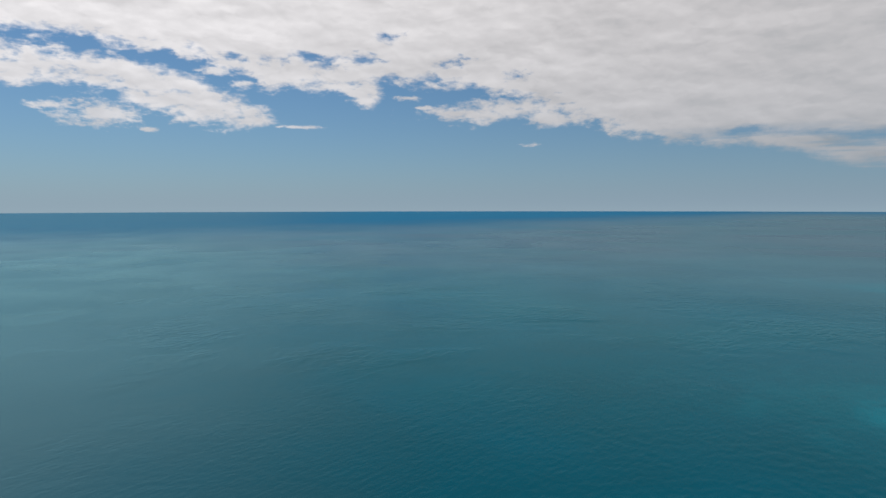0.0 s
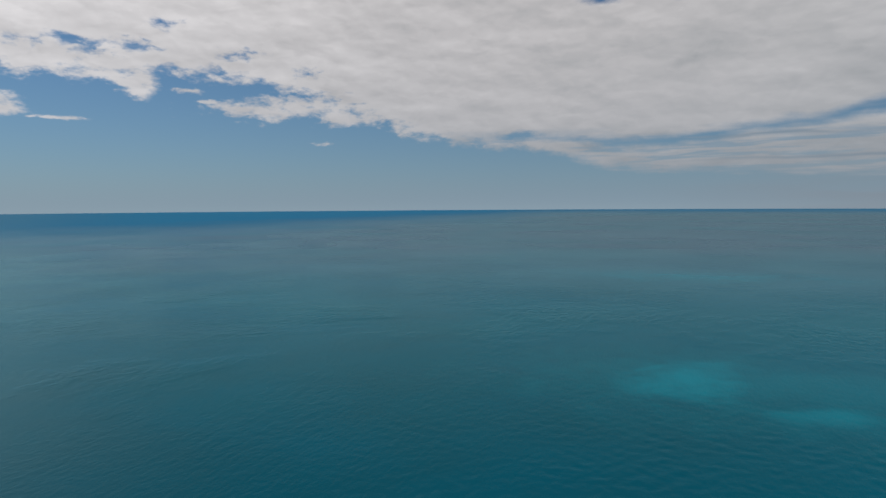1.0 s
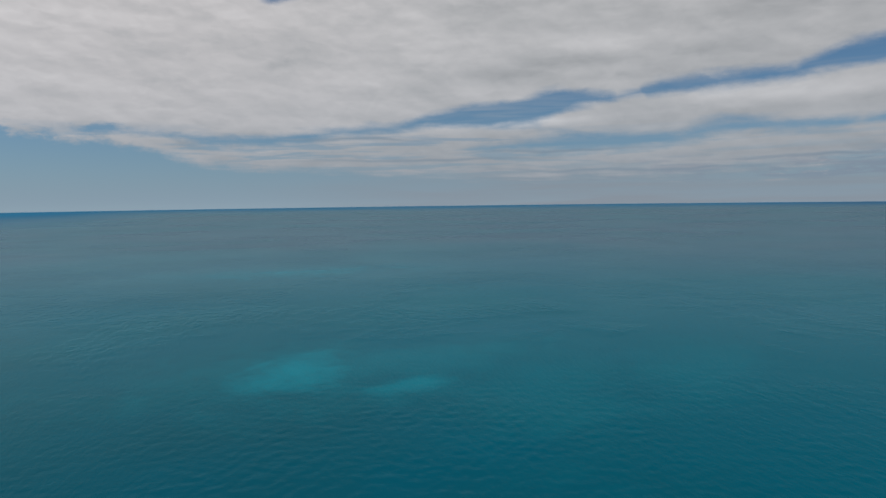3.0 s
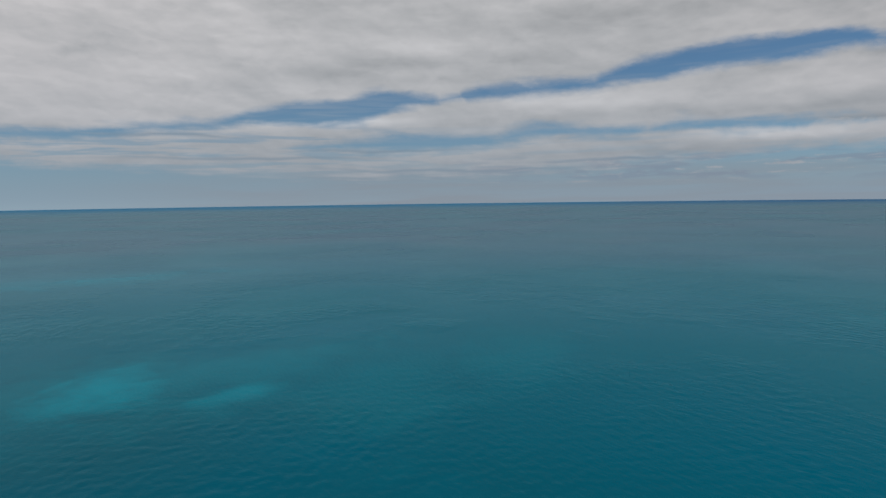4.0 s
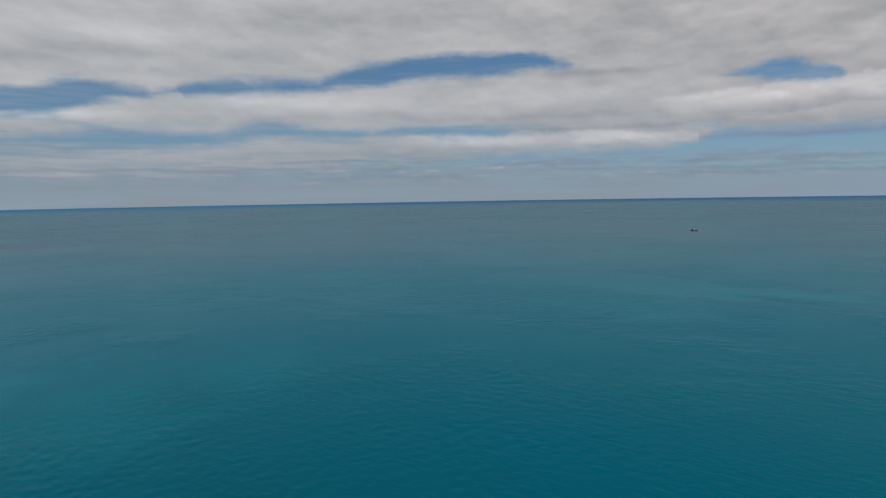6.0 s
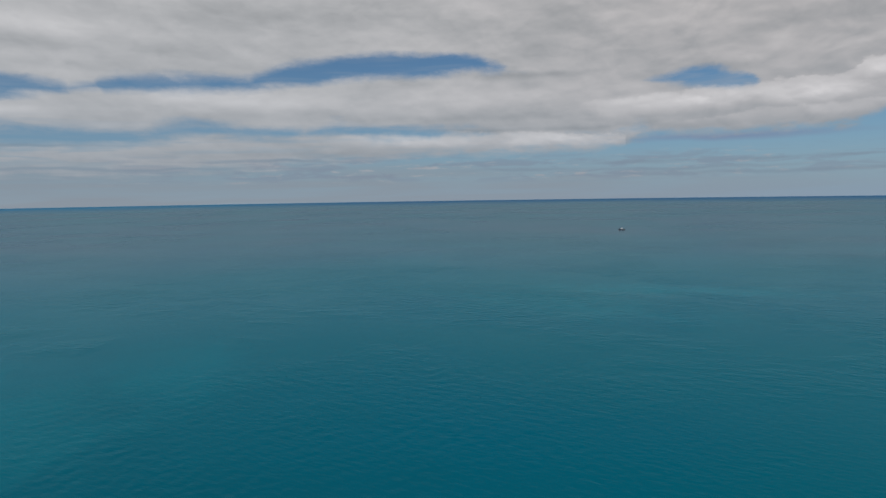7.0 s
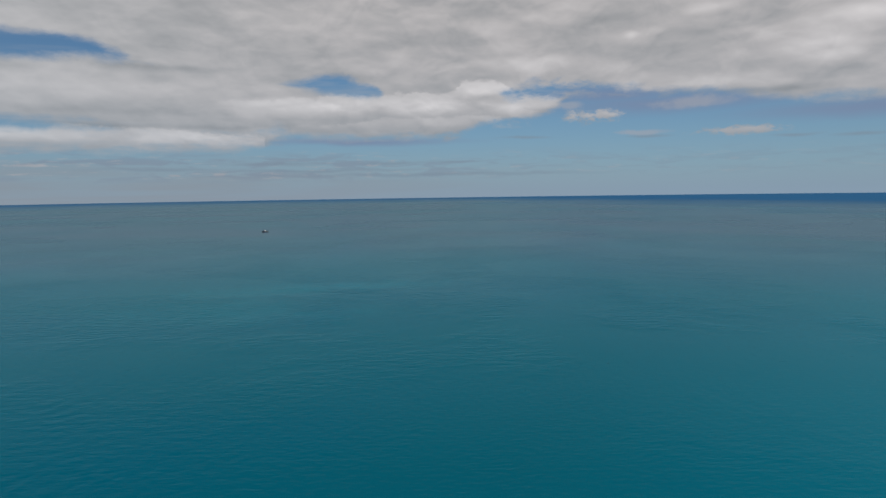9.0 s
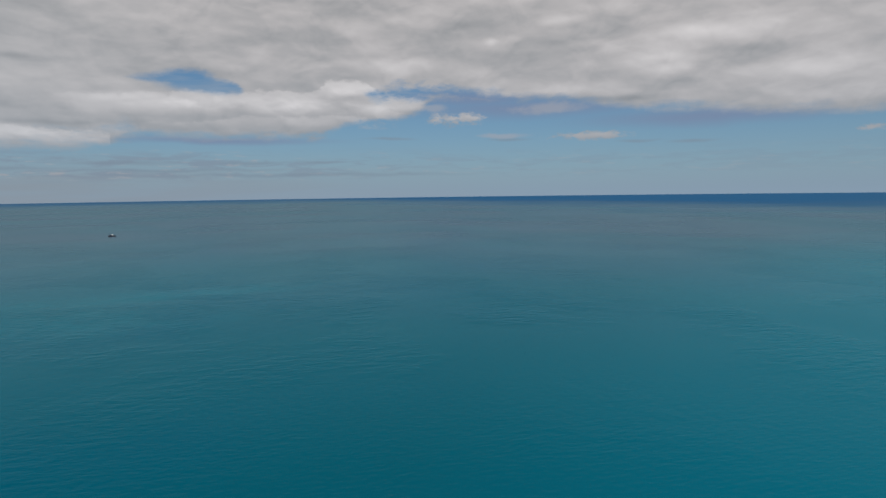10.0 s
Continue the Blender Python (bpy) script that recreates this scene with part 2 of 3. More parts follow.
    def rift(points):
        at = net.curve(u, [(h, v) for h, v, w in points], low, high, 20.0)
        half = net.curve(u, [(h, w) for h, v, w in points], low, high, 2.0)
        inside = m("SUBTRACT", m("MULTIPLY", half, 0.95), m("ABSOLUTE", m("SUBTRACT", up_b, at)))
        inside = m("SUBTRACT", inside, net.step(half, 0.0, 0.15, 1.2, 0.0))
        # how sunlit the heads of the clouds right under the rift are
        under = m("SUBTRACT", at, up_b)
        crest = m("MULTIPLY", net.step(under, 0.1, 0.8), net.step(under, 0.9, 2.2, 1.0, 0.0))
        return inside, m("MULTIPLY", crest, net.step(half, 0.05, 0.5))

    def away(h, v, w, t):
        """How far a place lies from the middle of an oval; 1 on its outline."""
        near = net.add("ShaderNodeVectorMath", operation="SUBTRACT")
        net.put(near.inputs[0], spot)
        near.inputs[1].default_value = (h, v, 0)
        scaled = net.add("ShaderNodeVectorMath", operation="MULTIPLY")
        net.put(scaled.inputs[0], near.outputs[0])
        scaled.inputs[1].default_value = (1 / w, 1 / t, 0)
        far = net.add("ShaderNodeVectorMath", operation="LENGTH")
        net.put(far.inputs[0], scaled.outputs[0])
        return far.outputs["Value"]

    def oval(h, v, w, t):
        return m("MULTIPLY", m("SUBTRACT", 1.0, away(h, v, w, t)), t)

    def heap(group):
        """A soft sum of ovals, 1 in their middles."""
        total = None
        for o in group:
            one = net.step(away(*o), 0.0, 1.7, 1.0, 0.0)
            total = one if total is None else m("MAXIMUM", total, one)
        return total

    edge = net.curve(u, DECK_EDGE_NORTH + DECK_EDGE_EAST, low, high, 20.0)
    over = m("SUBTRACT", up_b, edge)
    # near its northern edge the deck is thin and full of gaps
    solid = m("MINIMUM", over, m("ADD", m("ADD", 0.62, m("MULTIPLY", veil, 4.0)), m("MULTIPLY", m("MAXIMUM", over, 0.0), 0.28)))
    # the rifts and holes cut into the deck
    cut, crest = rift(RIFT_NORTH + RIFT_EAST)
    cut_low, crest_low = rift(LOW_RIFT)
    solid = m("MINIMUM", solid, m("MULTIPLY", cut, -1.0))
    solid = m("MINIMUM", solid, m("ADD", m("MULTIPLY", cut_low, -0.7), 0.12))
    for o in BANKS:
        solid = m("MAXIMUM", solid, m("MINIMUM", m("MULTIPLY", oval(*o), 1.4), 0.62))
    for o in HOLES:
        solid = m("MINIMUM", solid, m("MULTIPLY", oval(*o), -1.6))
    single = None
    for o in PUFFS:
        one = m("SUBTRACT", 1.0, away(*o))
        single = one if single is None else m("MAXIMUM", single, one)
    solid = m("MINIMUM", solid, 2.5)
    ragged = m("ADD", m("MULTIPLY", lumps, 1.0), m("ADD", m("MULTIPLY", tufts, 3.0), m("ADD", m("MULTIPLY", puff, 1.4), m("MULTIPLY", fray, 1.4))))
    ragged = m("MULTIPLY", ragged, net.step(veil, 0.0, 1.0, 1.0, 0.18))
    ragged = m("ADD", ragged, m("MULTIPLY", m("MULTIPLY", m("ADD", m("MULTIPLY", bands, 0.5), mounds), veil), 1.5))
    body = m("ADD", solid, ragged)
    soft = net.step(veil, 0.0, 1.0, 0.8, 1.05)
    cover = net.step(m("DIVIDE", body, soft), net.step(veil, 0.0, 1.0, -0.5, -0.3), net.step(veil, 0.0, 1.0, 1.0, 0.75))
    single = m("ADD", single, m("ADD", m("MULTIPLY", tufts, 2.4), m("MULTIPLY", fray, 1.8)))
    cover = m("MAXIMUM", cover, net.step(single, -0.3, 0.7, 0.0, 0.95))

    # in the north-east the lower part of the deck is thin, grey and torn into streaks
    torn_at = net.xyz(m("MULTIPLY", head, 0.055), m("MULTIPLY", m("SUBTRACT", up, m("MULTIPLY", head, 0.014)), 0.75), 2.0)
    threads = net.noise(torn_at, 2.3, 5.0, 0.55, 0.35)
    thin = m("MULTIPLY", net.curve(u, ((-45, 0.0), (10, 0.0), (24, 0.9), (58, 0.85), (74, 0.4), (96, 0.2), (110, 0.0)), low, high, 1.0), net.step(up, 5.2, 7.4, 1.0, 0.0))
    # wisps that veil the rift
    wisp = m("MULTIPLY", net.step(net.noise(torn_at, 2.2, 3.0, 0.5, 0.5), 0.42, 0.72), net.curve(u, ((-45, 0.0), (25, 0.2), (40, 0.4), (52, 0.35), (60, 0.2), (80, 0.1), (110, 0.1), (125, 0.3), (185, 0.3)), low, high, 1.0))
    wisp = m("MULTIPLY", wisp, net.step(over, 0.3, 2.0))
    cover = m("MAXIMUM", cover, wisp)
    gaps = m("MULTIPLY", thin, net.step(threads, 0.46, 0.62))
    cover = m("MULTIPLY", cover, m("SUBTRACT", 1.0, m("MULTIPLY", gaps, 0.7)))

    # clear sky, hazy towards the rim
    sky = net.add("ShaderNodeTexSky", sky_type="NISHITA", sun_disc=False, sun_elevation=radians(SUN_UP),
                  sun_rotation=radians(SUN_AT % 360), altitude=50.0, air_density=1.0, dust_density=0.3, ozone_density=3.0)
    blue = net.mix(1.0, sky.outputs[0], SKY, "MULTIPLY")
    haze = m("POWER", 2.718, m("MULTIPLY", m("MAXIMUM", up, 0.0), -0.2))
    to_south = net.step(head, 60.0, 130.0)
    rim = net.mix(m("POWER", haze, 3.0), net.mix(to_south, HAZE, HAZE_SOUTH), net.mix(to_south, RIM, RIM_SOUTH))
    blue = net.mix(m("MULTIPLY", haze, 0.9), blue, rim)

    # cloud: pale where thin and at its sunlit tufts, greyer at its bellies
    pale = net.curve(u, ((-45, 0.84), (-20, 0.79), (0, 0.67), (25, 0.55), (45, 0.53), (60, 0.49), (75, 0.45), (100, 0.43), (120, 0.43), (150, 0.43), (185, 0.48)), low, high, 1.0)
    relief = m("ADD", m("MULTIPLY", m("SUBTRACT", puff, puff_above), net.curve(u, ((-45, 1.0), (30, 0.9), (90, 0.6), (125, 0.3), (185, 0.22)), low, high, 1.0)), m("MULTIPLY", m("SUBTRACT", bulk, bulk_above), 0.7))
    crumb = m("SUBTRACT", net.noise(dome, 3.6, 5.0, 0.52, 0.2), net.noise(above, 3.6, 5.0, 0.52, 0.2))
    relief = m("ADD", relief, m("ADD", m("MULTIPLY", crumb, net.step(head, 100.0, 135.0, 0.3, 0.18)), m("MULTIPLY", m("SUBTRACT", roll, roll_above), 0.75)))
    relief = m("ADD", relief, m("ADD", m("MULTIPLY", swell, 0.6), m("MULTIPLY", knoll, 0.34)))
    crown = heap(HEADS)
    relief = m("ADD", relief, m("MULTIPLY", m("MULTIPLY", crown, m("SUBTRACT", puff, puff_above)), 1.3))
    relief = m("MULTIPLY", relief, net.curve(u, ((-45, 0.55), (20, 0.5), (60, 0.38), (100, 0.55), (125, 0.85), (185, 0.85)), low, high, 2.0))
    dapple = m("ADD", m("ADD", m("MULTIPLY", mounds, net.step(head, 100.0, 130.0, 0.28, 0.05)), m("MULTIPLY", roll, net.curve(u, ((-45, 0.2), (40, 0.3), (90, 0.4), (125, 0.75), (185, 0.8)), low, high, 1.0))), m("ADD", m("MULTIPLY", m("MULTIPLY", bands, veil), net.step(head, 100.0, 140.0, 0.26, 0.08)), m("MULTIPLY", bulk, net.step(head, 90.0, 130.0, 0.4, 0.35))))
    dapple = m("MULTIPLY", dapple, net.curve(u, ((-45, 0.45), (20, 0.5), (45, 0.6), (75, 0.75), (110, 0.75), (185, 0.7)), low, high, 1.0))
    light = m("SUBTRACT", m("MAXIMUM", m("MULTIPLY", heap(BRIGHT_EAST), 0.30), m("MULTIPLY", heap(BRIGHT_SOUTH), 0.34)), m("MULTIPLY", heap(DARK), 0.17))
    heads = m("MULTIPLY", crown, net.step(m("ADD", puff, m("MULTIPLY", fray, 0.4)), -0.12, 0.2, 0.1, 1.35))
    light = m("ADD", light, m("MULTIPLY", heads, 0.1))
    # each crest is sharp and bright on top and fades downwards; what lies behind it is in shade
    for line, gain, start, full in ((CREST_HIGH, 0.26, 106.0, 121.0), (CREST_MID, 0.15, 112.0, 122.0), (CREST_LOW, 0.24, 84.0, 99.0)):
        below = m("SUBTRACT", net.curve(u, line, low, high, 20.0), up)
        below = m("ADD", below, m("ADD", m("MULTIPLY", puff, 0.8), m("ADD", m("MULTIPLY", tufts, 0.9), m("MULTIPLY", fray, 0.45))))
        lit = m("MULTIPLY", net.step(below, -0.08, 0.28), net.step(below, 0.3, 2.0, 1.0, 0.0))
        behind = m("MULTIPLY", net.step(below, -1.4, -0.1), net.step(below, -0.08, 0.15, 1.0, 0.0))
        shine = m("SUBTRACT", m("MULTIPLY", lit, gain), m("MULTIPLY", behind, 0.07))
        light = m("ADD", light, m("MULTIPLY", shine, net.step(head, start, full)))
    light = m("ADD", light, m("MULTIPLY", m("MAXIMUM", crest, crest_low), 0.11))
    tone = m("ADD", m("ADD", 1.03, dapple), m("ADD", relief, light))
    south = net.step(head, 96.0, 120.0)
    belly = m("MULTIPLY", net.step(over, 0.0, 1.3, 0.2, 0.0), south)
    tone = m("SUBTRACT", tone, m("MULTIPLY", thin, 0.24))
    tone = m("MULTIPLY", pale, m("MAXIMUM", m("SUBTRACT", tone, belly), 0.5))
    grey = net.mix(net.step(tone, net.step(head, 80.0, 130.0, 0.35, 0.28), net.step(head, 80.0, 130.0, 0.6, 0.5)), net.mix(net.step(head, 70.0, 120.0), (0.985, 1.0, 1.02), (0.995, 0.998, 1.012)), net.mix(net.step(head, 70.0, 130.0), net.mix(net.step(head, 25.0, 65.0), (1.02, 0.985, 0.99), (1.0, 0.99, 1.002)), (1.038, 0.99, 0.982)))
    cloud = net.mix(1.0, grey, net.xyz(tone, tone, tone), "MULTIPLY")
    veiled = m("POWER", 2.718, m("MULTIPLY", m("MAXIMUM", up, 0.0), -0.14))
    cloud = net.mix(m("MULTIPLY", veiled, 0.9), cloud, (0.272, 0.318, 0.378))

    blue = net.mix(m("MULTIPLY", heap(SHADE), 0.75), blue, (0.19, 0.24, 0.365))
    faint = m("ADD", m("MULTIPLY", tufts, 1.2), m("SUBTRACT", heap(FAINT), 0.25))
    blue = net.mix(net.step(faint, 0.0, 0.7, 0.0, 0.6), blue, (0.34, 0.36, 0.41))
    # thin mist low over the eastern rim
    mist = m("MULTIPLY", net.step(up, 1.5, 4.8, 1.0, 0.0), net.curve(u, ((-45, 0.0), (35, 0.0), (60, 0.8), (105, 0.7), (135, 0.2), (150, 0.0)), low, high, 1.0))
    mist = m("MULTIPLY", mist, net.step(bands, -0.15, 0.15, 0.45, 0.95))
    blue = net.mix(mist, blue, (0.248, 0.278, 0.322))
    whole = net.mix(m("MULTIPLY", cover, 0.97), blue, cloud)
    # torn scraps of low cloud under the eastern deck
    scraps = net.xyz(m("MULTIPLY", head, 0.22), m("MULTIPLY", up, 1.5), 5.0)
    torn = net.noise(scraps, 1.1, 6.0, 0.6, 0.5)
    where = m("MULTIPLY", m("MULTIPLY", net.step(up, 1.3, 2.3), net.step(up, 3.1, 4.6, 1.0, 0.0)),
              net.curve(u, ((-45, 0.0), (55, 0.0), (85, 0.75), (122, 0.8), (140, 0.35), (165, 0.25), (185, 0.2)), low, high, 1.0))
    whole = net.mix(m("MULTIPLY", where, net.step(torn, 0.47, 0.62, 0.0, 0.7)), whole, (0.205, 0.248, 0.325))
    flecks = net.noise(scraps, 2.3, 5.0, 0.6, 0.3)
    whole = net.mix(m("MULTIPLY", where, net.step(flecks, 0.56, 0.70, 0.0, 0.7)), whole, (0.36, 0.375, 0.405))
    whole = net.mix(m("MULTIPLY", heap(STREAKS), 0.65), whole, (0.20, 0.265, 0.335))
    back = net.add("ShaderNodeBackground")
    net.put(back.inputs["Color"], whole)
    back.inputs["Strength"].default_value = 1.0
    net.put(net.add("ShaderNodeOutputWorld").inputs["Surface"], back.outputs[0])


SKY, HAZE, RIM = (0.0355, 0.0505, 0.0605), (0.222, 0.314, 0.466), (0.285, 0.382, 0.462)
HAZE_SOUTH, RIM_SOUTH = (0.216, 0.308, 0.450), (0.248, 0.335, 0.440)
build_sky()
sun = new("sun", bpy.data.lights.new("sun", "SUN"))
sun.data.energy, sun.data.angle, sun.data.color = 2.5, radians(0.6), (1.0, 0.96, 0.9)
a, e = radians(SUN_AT), radians(SUN_UP)
sun.matrix_world = look((400 * math.sin(a) * math.cos(e), 400 * math.cos(a) * math.cos(e), 400 * math.sin(e)), (0, 0, 0))


# ---- materials ----
def material(name):
    mat = bpy.data.materials.new(name)
    mat.use_nodes = True
    net = Net(mat.node_tree)
    return mat, net, mat.node_tree.nodes["Principled BSDF"]


def plain(name, colour, rough, metal=0.0, grain=0.15, size=6.0):
    """Paint, plastic or metal with faint stains and grain."""
    mat, net, shader = material(name)
    place = net.add("ShaderNodeTexCoord").outputs["Object"]
    stain = net.noise(place, size * 0.15, 4.0, 0.6)
    fine = net.noise(place, size * 3.0, 3.0, 0.6)
    dark = tuple(c * (1 - 2 * grain) for c in colour)
    share = net.m("ADD", net.m("MULTIPLY", stain, 0.7), net.m("MULTIPLY", fine, 0.3), clamp=True)
    net.put(shader.inputs["Base Color"], net.mix(share, dark, colour))
    net.put(shader.inputs["Roughness"], net.step(fine, 0.2, 0.8, rough * 0.8, min(1.0, rough * 1.2)))
    shader.inputs["Metallic"].default_value = metal
    return mat


def sea_water():
    mat, net, shader = material("sea_water")
    m = net.m
    place = net.add("ShaderNodeNewGeometry").outputs["Position"]
    x, y, z = net.split(place)
    far = m("SQRT", m("ADD", m("MULTIPLY", x, x), m("MULTIPLY", y, y)))
    head = m("DEGREES", m("ARCTAN2", x, y))
    wander = m("SUBTRACT", net.noise(place, 0.012, 5.0, 0.6), 0.5)
    broad = m("SUBTRACT", net.noise(place, 0.0022, 4.0, 0.55), 0.5)

    # pale turquoise patches: middle x, y, half length, half width, heading, strength
    pale_patch = None
    for sx, sy, long, wide, head, strong in ((112, 133, 19, 12, 60, 0.8), (120, 99, 11, 6, 110, 0.62), (135, 72, 40, 22, 60, 0.2), (166, 46, 32, 18, 75, 0.16),
                                             (272, 321, 80, 24, 130, 0.35), (269, -152, 50, 16, 30, 0.25), (238, -85, 50, 20, 40, 0.18),
                                             (128, 122, 52, 30, 130, 0.28)):
        c, s = math.cos(radians(head)), math.sin(radians(head))
        dx, dy = m("SUBTRACT", x, sx), m("SUBTRACT", y, sy)
        a = m("DIVIDE", m("ADD", m("MULTIPLY", dx, s), m("MULTIPLY", dy, c)), long)
        b = m("DIVIDE", m("SUBTRACT", m("MULTIPLY", dx, c), m("MULTIPLY", dy, s)), wide)
        r = m("ADD", m("SQRT", m("ADD", m("MULTIPLY", a, a), m("MULTIPLY", b, b))), m("ADD", m("MULTIPLY", wander, 3.4), m("MULTIPLY", m("SUBTRACT", net.noise(place, 0.06, 5.0, 0.65, 0.6), 0.5), 2.8)))
        one = net.step(r, -0.45, 1.75, strong, 0.0)
        pale_patch = one if pale_patch is None else m("MAXIMUM", pale_patch, one)

    # deeper, wind-roughened blue water lies open to the north-west and the south; the sunlight on it is painted into
    # its blue
    north = net.step(m("ADD", m("SUBTRACT", x, m("MULTIPLY", y, 0.35)), m("MULTIPLY", wander, 60.0)), -30.0, 170.0)
    near = net.mix(north, SEA_NORTH, SEA_EAST)
    near = net.mix(net.step(m("ADD", m("MULTIPLY", wander, 0.7), m("MULTIPLY", broad, 0.6)), -0.25, 0.25), near, net.mix(net.step(head, 75.0, 125.0), SEA_GREEN, SEA_CLEAR))
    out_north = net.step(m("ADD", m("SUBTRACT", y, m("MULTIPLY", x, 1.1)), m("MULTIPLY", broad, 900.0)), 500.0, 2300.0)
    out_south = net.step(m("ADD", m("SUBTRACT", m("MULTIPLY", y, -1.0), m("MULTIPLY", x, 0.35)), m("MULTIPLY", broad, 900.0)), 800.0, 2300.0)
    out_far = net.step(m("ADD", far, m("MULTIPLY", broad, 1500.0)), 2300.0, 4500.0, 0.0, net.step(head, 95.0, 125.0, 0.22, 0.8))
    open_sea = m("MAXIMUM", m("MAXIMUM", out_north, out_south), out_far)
    # west of a winding line the bright clouds' reflection is painted as paler water
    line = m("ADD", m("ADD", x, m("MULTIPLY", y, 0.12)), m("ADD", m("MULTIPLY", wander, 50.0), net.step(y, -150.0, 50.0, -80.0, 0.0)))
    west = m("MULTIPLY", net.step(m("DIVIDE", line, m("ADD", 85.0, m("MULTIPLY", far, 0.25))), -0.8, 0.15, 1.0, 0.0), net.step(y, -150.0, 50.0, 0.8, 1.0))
    open_sea = m("MULTIPLY", open_sea, m("SUBTRACT", 1.0, m("MULTIPLY", west, 0.3)))
    # distant water: grey of cloud shade and mirrored sky painted into its colour
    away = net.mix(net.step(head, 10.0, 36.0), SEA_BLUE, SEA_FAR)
    away = net.mix(net.step(head, 55.0, 112.0), away, SEA_CLOUD_SHADE)
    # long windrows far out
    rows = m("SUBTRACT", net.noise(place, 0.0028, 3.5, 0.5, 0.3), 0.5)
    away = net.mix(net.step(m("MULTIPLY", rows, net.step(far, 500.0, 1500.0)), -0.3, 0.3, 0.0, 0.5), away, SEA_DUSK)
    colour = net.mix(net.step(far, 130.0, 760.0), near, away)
    # greener and bluer tracts
    tract = net.step(m("ADD", net.noise(place, 0.0045, 4.0, 0.55, 0.3), m("MULTIPLY", broad, 0.4)), 0.42, 0.62)
    colour = net.mix(m("MULTIPLY", tract, net.step(far, 150.0, 700.0, 0.3, 0.18)), colour, SEA_TEAL)
    # the sunlit blue between the cloud shadows, laid on as colour
    colour = net.mix(open_sea, colour, net.mix(net.step(y, -600.0, 1500.0), SEA_NAVY, SEA_SUNLIT_DEEP))
    # its southern end is painted brighter to suit the lens's bright edges
    colour = net.mix(m("MULTIPLY", west, net.step(far, 200.0, 1100.0, 0.9, 0.0)), colour, net.mix(net.step(y, -60.0, 90.0), SEA_PALE, SEA_CLOUD_SHEEN))
    colour = net.mix(pale_patch, colour, SEA_TURQUOISE)
    gust = net.noise(place, 0.02, 3.0, 0.5)
    # ripples too small for the mesh, with long crests across the wind
    c, s = math.cos(radians(38)), math.sin(radians(38))
    along, across = m("SUBTRACT", m("MULTIPLY", x, c), m("MULTIPLY", y, s)), m("ADD", m("MULTIPLY", x, s), m("MULTIPLY", y, c))
    crests = net.xyz(m("MULTIPLY", along, 0.34), across, 0.0)
    slant = net.xyz(m("MULTIPLY", across, 0.45), along, 9.0)
    to_east, to_south = net.step(head, 85.0, 128.0, 1.0, 0.2), net.step(head, 70.0, 120.0, 0.5, 1.0)
    ripple = m("ADD", m("MULTIPLY", m("MULTIPLY", net.noise(crests, 0.8, 2.0, 0.45, 0.3), to_east), 0.13),
               m("MULTIPLY", m("MULTIPLY", net.noise(slant, 1.0, 2.0, 0.45, 0.2), to_south), 0.11))
    # short chop, in cat's paws
    ruffle = net.step(m("ADD", m("MULTIPLY", net.noise(place, 0.011, 4.0, 0.6, 0.4), 0.7), m("MULTIPLY", gust, 0.3)), 0.47, 0.59, 0.1, 1.05)
    swell = m("ADD", m("MULTIPLY", m("MULTIPLY", net.noise(crests, 0.34, 3.0, 0.5, 0.15), to_east), 0.6),
              m("MULTIPLY", m("MULTIPLY", net.noise(slant, 0.42, 3.0, 0.5, 0.15), to_south), 0.65))
    chop = m("MULTIPLY", swell, m("MULTIPLY", ruffle, net.step(far, 90.0, 260.0, 0.15, 1.0)))
    chop = m("MULTIPLY", chop, net.step(head, -10.0, 30.0, 0.4, 1.0))
    ripple = m("ADD", ripple, chop)
    bump = net.add("ShaderNodeBump")
    net.put(bump.inputs["Height"], ripple)
    net.put(bump.inputs["Strength"], net.step(far, 260.0, 1100.0, 1.0, 0.03))
    bump.inputs["Distance"].default_value = 1.0
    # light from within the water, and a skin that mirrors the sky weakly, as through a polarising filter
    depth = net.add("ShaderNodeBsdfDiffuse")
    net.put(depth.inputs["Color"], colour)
    # the light that wells up comes from the whole depth, so the ripples' slopes don't shade it
    net.put(depth.inputs["Normal"], net.xyz(0.0, 0.0, 1.0))
    skin = net.add("ShaderNodeBsdfGlossy")
    skin.inputs["Color"].default_value = (0.50, 0.92, 1.0, 1.0)
    net.put(skin.inputs["Roughness"], net.step(gust, 0.3, 0.7, 0.22, 0.27))
    net.put(skin.inputs["Normal"], bump.outputs[0])
    edge = net.add("ShaderNodeFresnel")
    edge.inputs["IOR"].default_value = 1.333
    net.put(edge.inputs["Normal"], bump.outputs[0])
    share = m("MINIMUM", m("MAXIMUM", m("SUBTRACT", m("MULTIPLY", edge.outputs[0], SEA_GLOSS), 0.05), 0.0), 0.25)
    slick = net.noise(place, 0.006, 4.0, 0.6, 0.5)
    share = m("MULTIPLY", share, net.step(slick, 0.3, 0.7, 0.9, 1.08))
    share = m("MULTIPLY", share, net.step(open_sea, 0.0, 1.0, 1.0, 0.25))
    both = net.add("ShaderNodeMixShader")
    net.put(both.inputs[0], share)
    net.put(both.inputs[1], depth.outputs[0])
    net.put(both.inputs[2], skin.outputs[0])
    net.put(mat.node_tree.nodes["Material Output"].inputs["Surface"], both.outputs[0])
    mat.node_tree.nodes.remove(shader)
    return mat


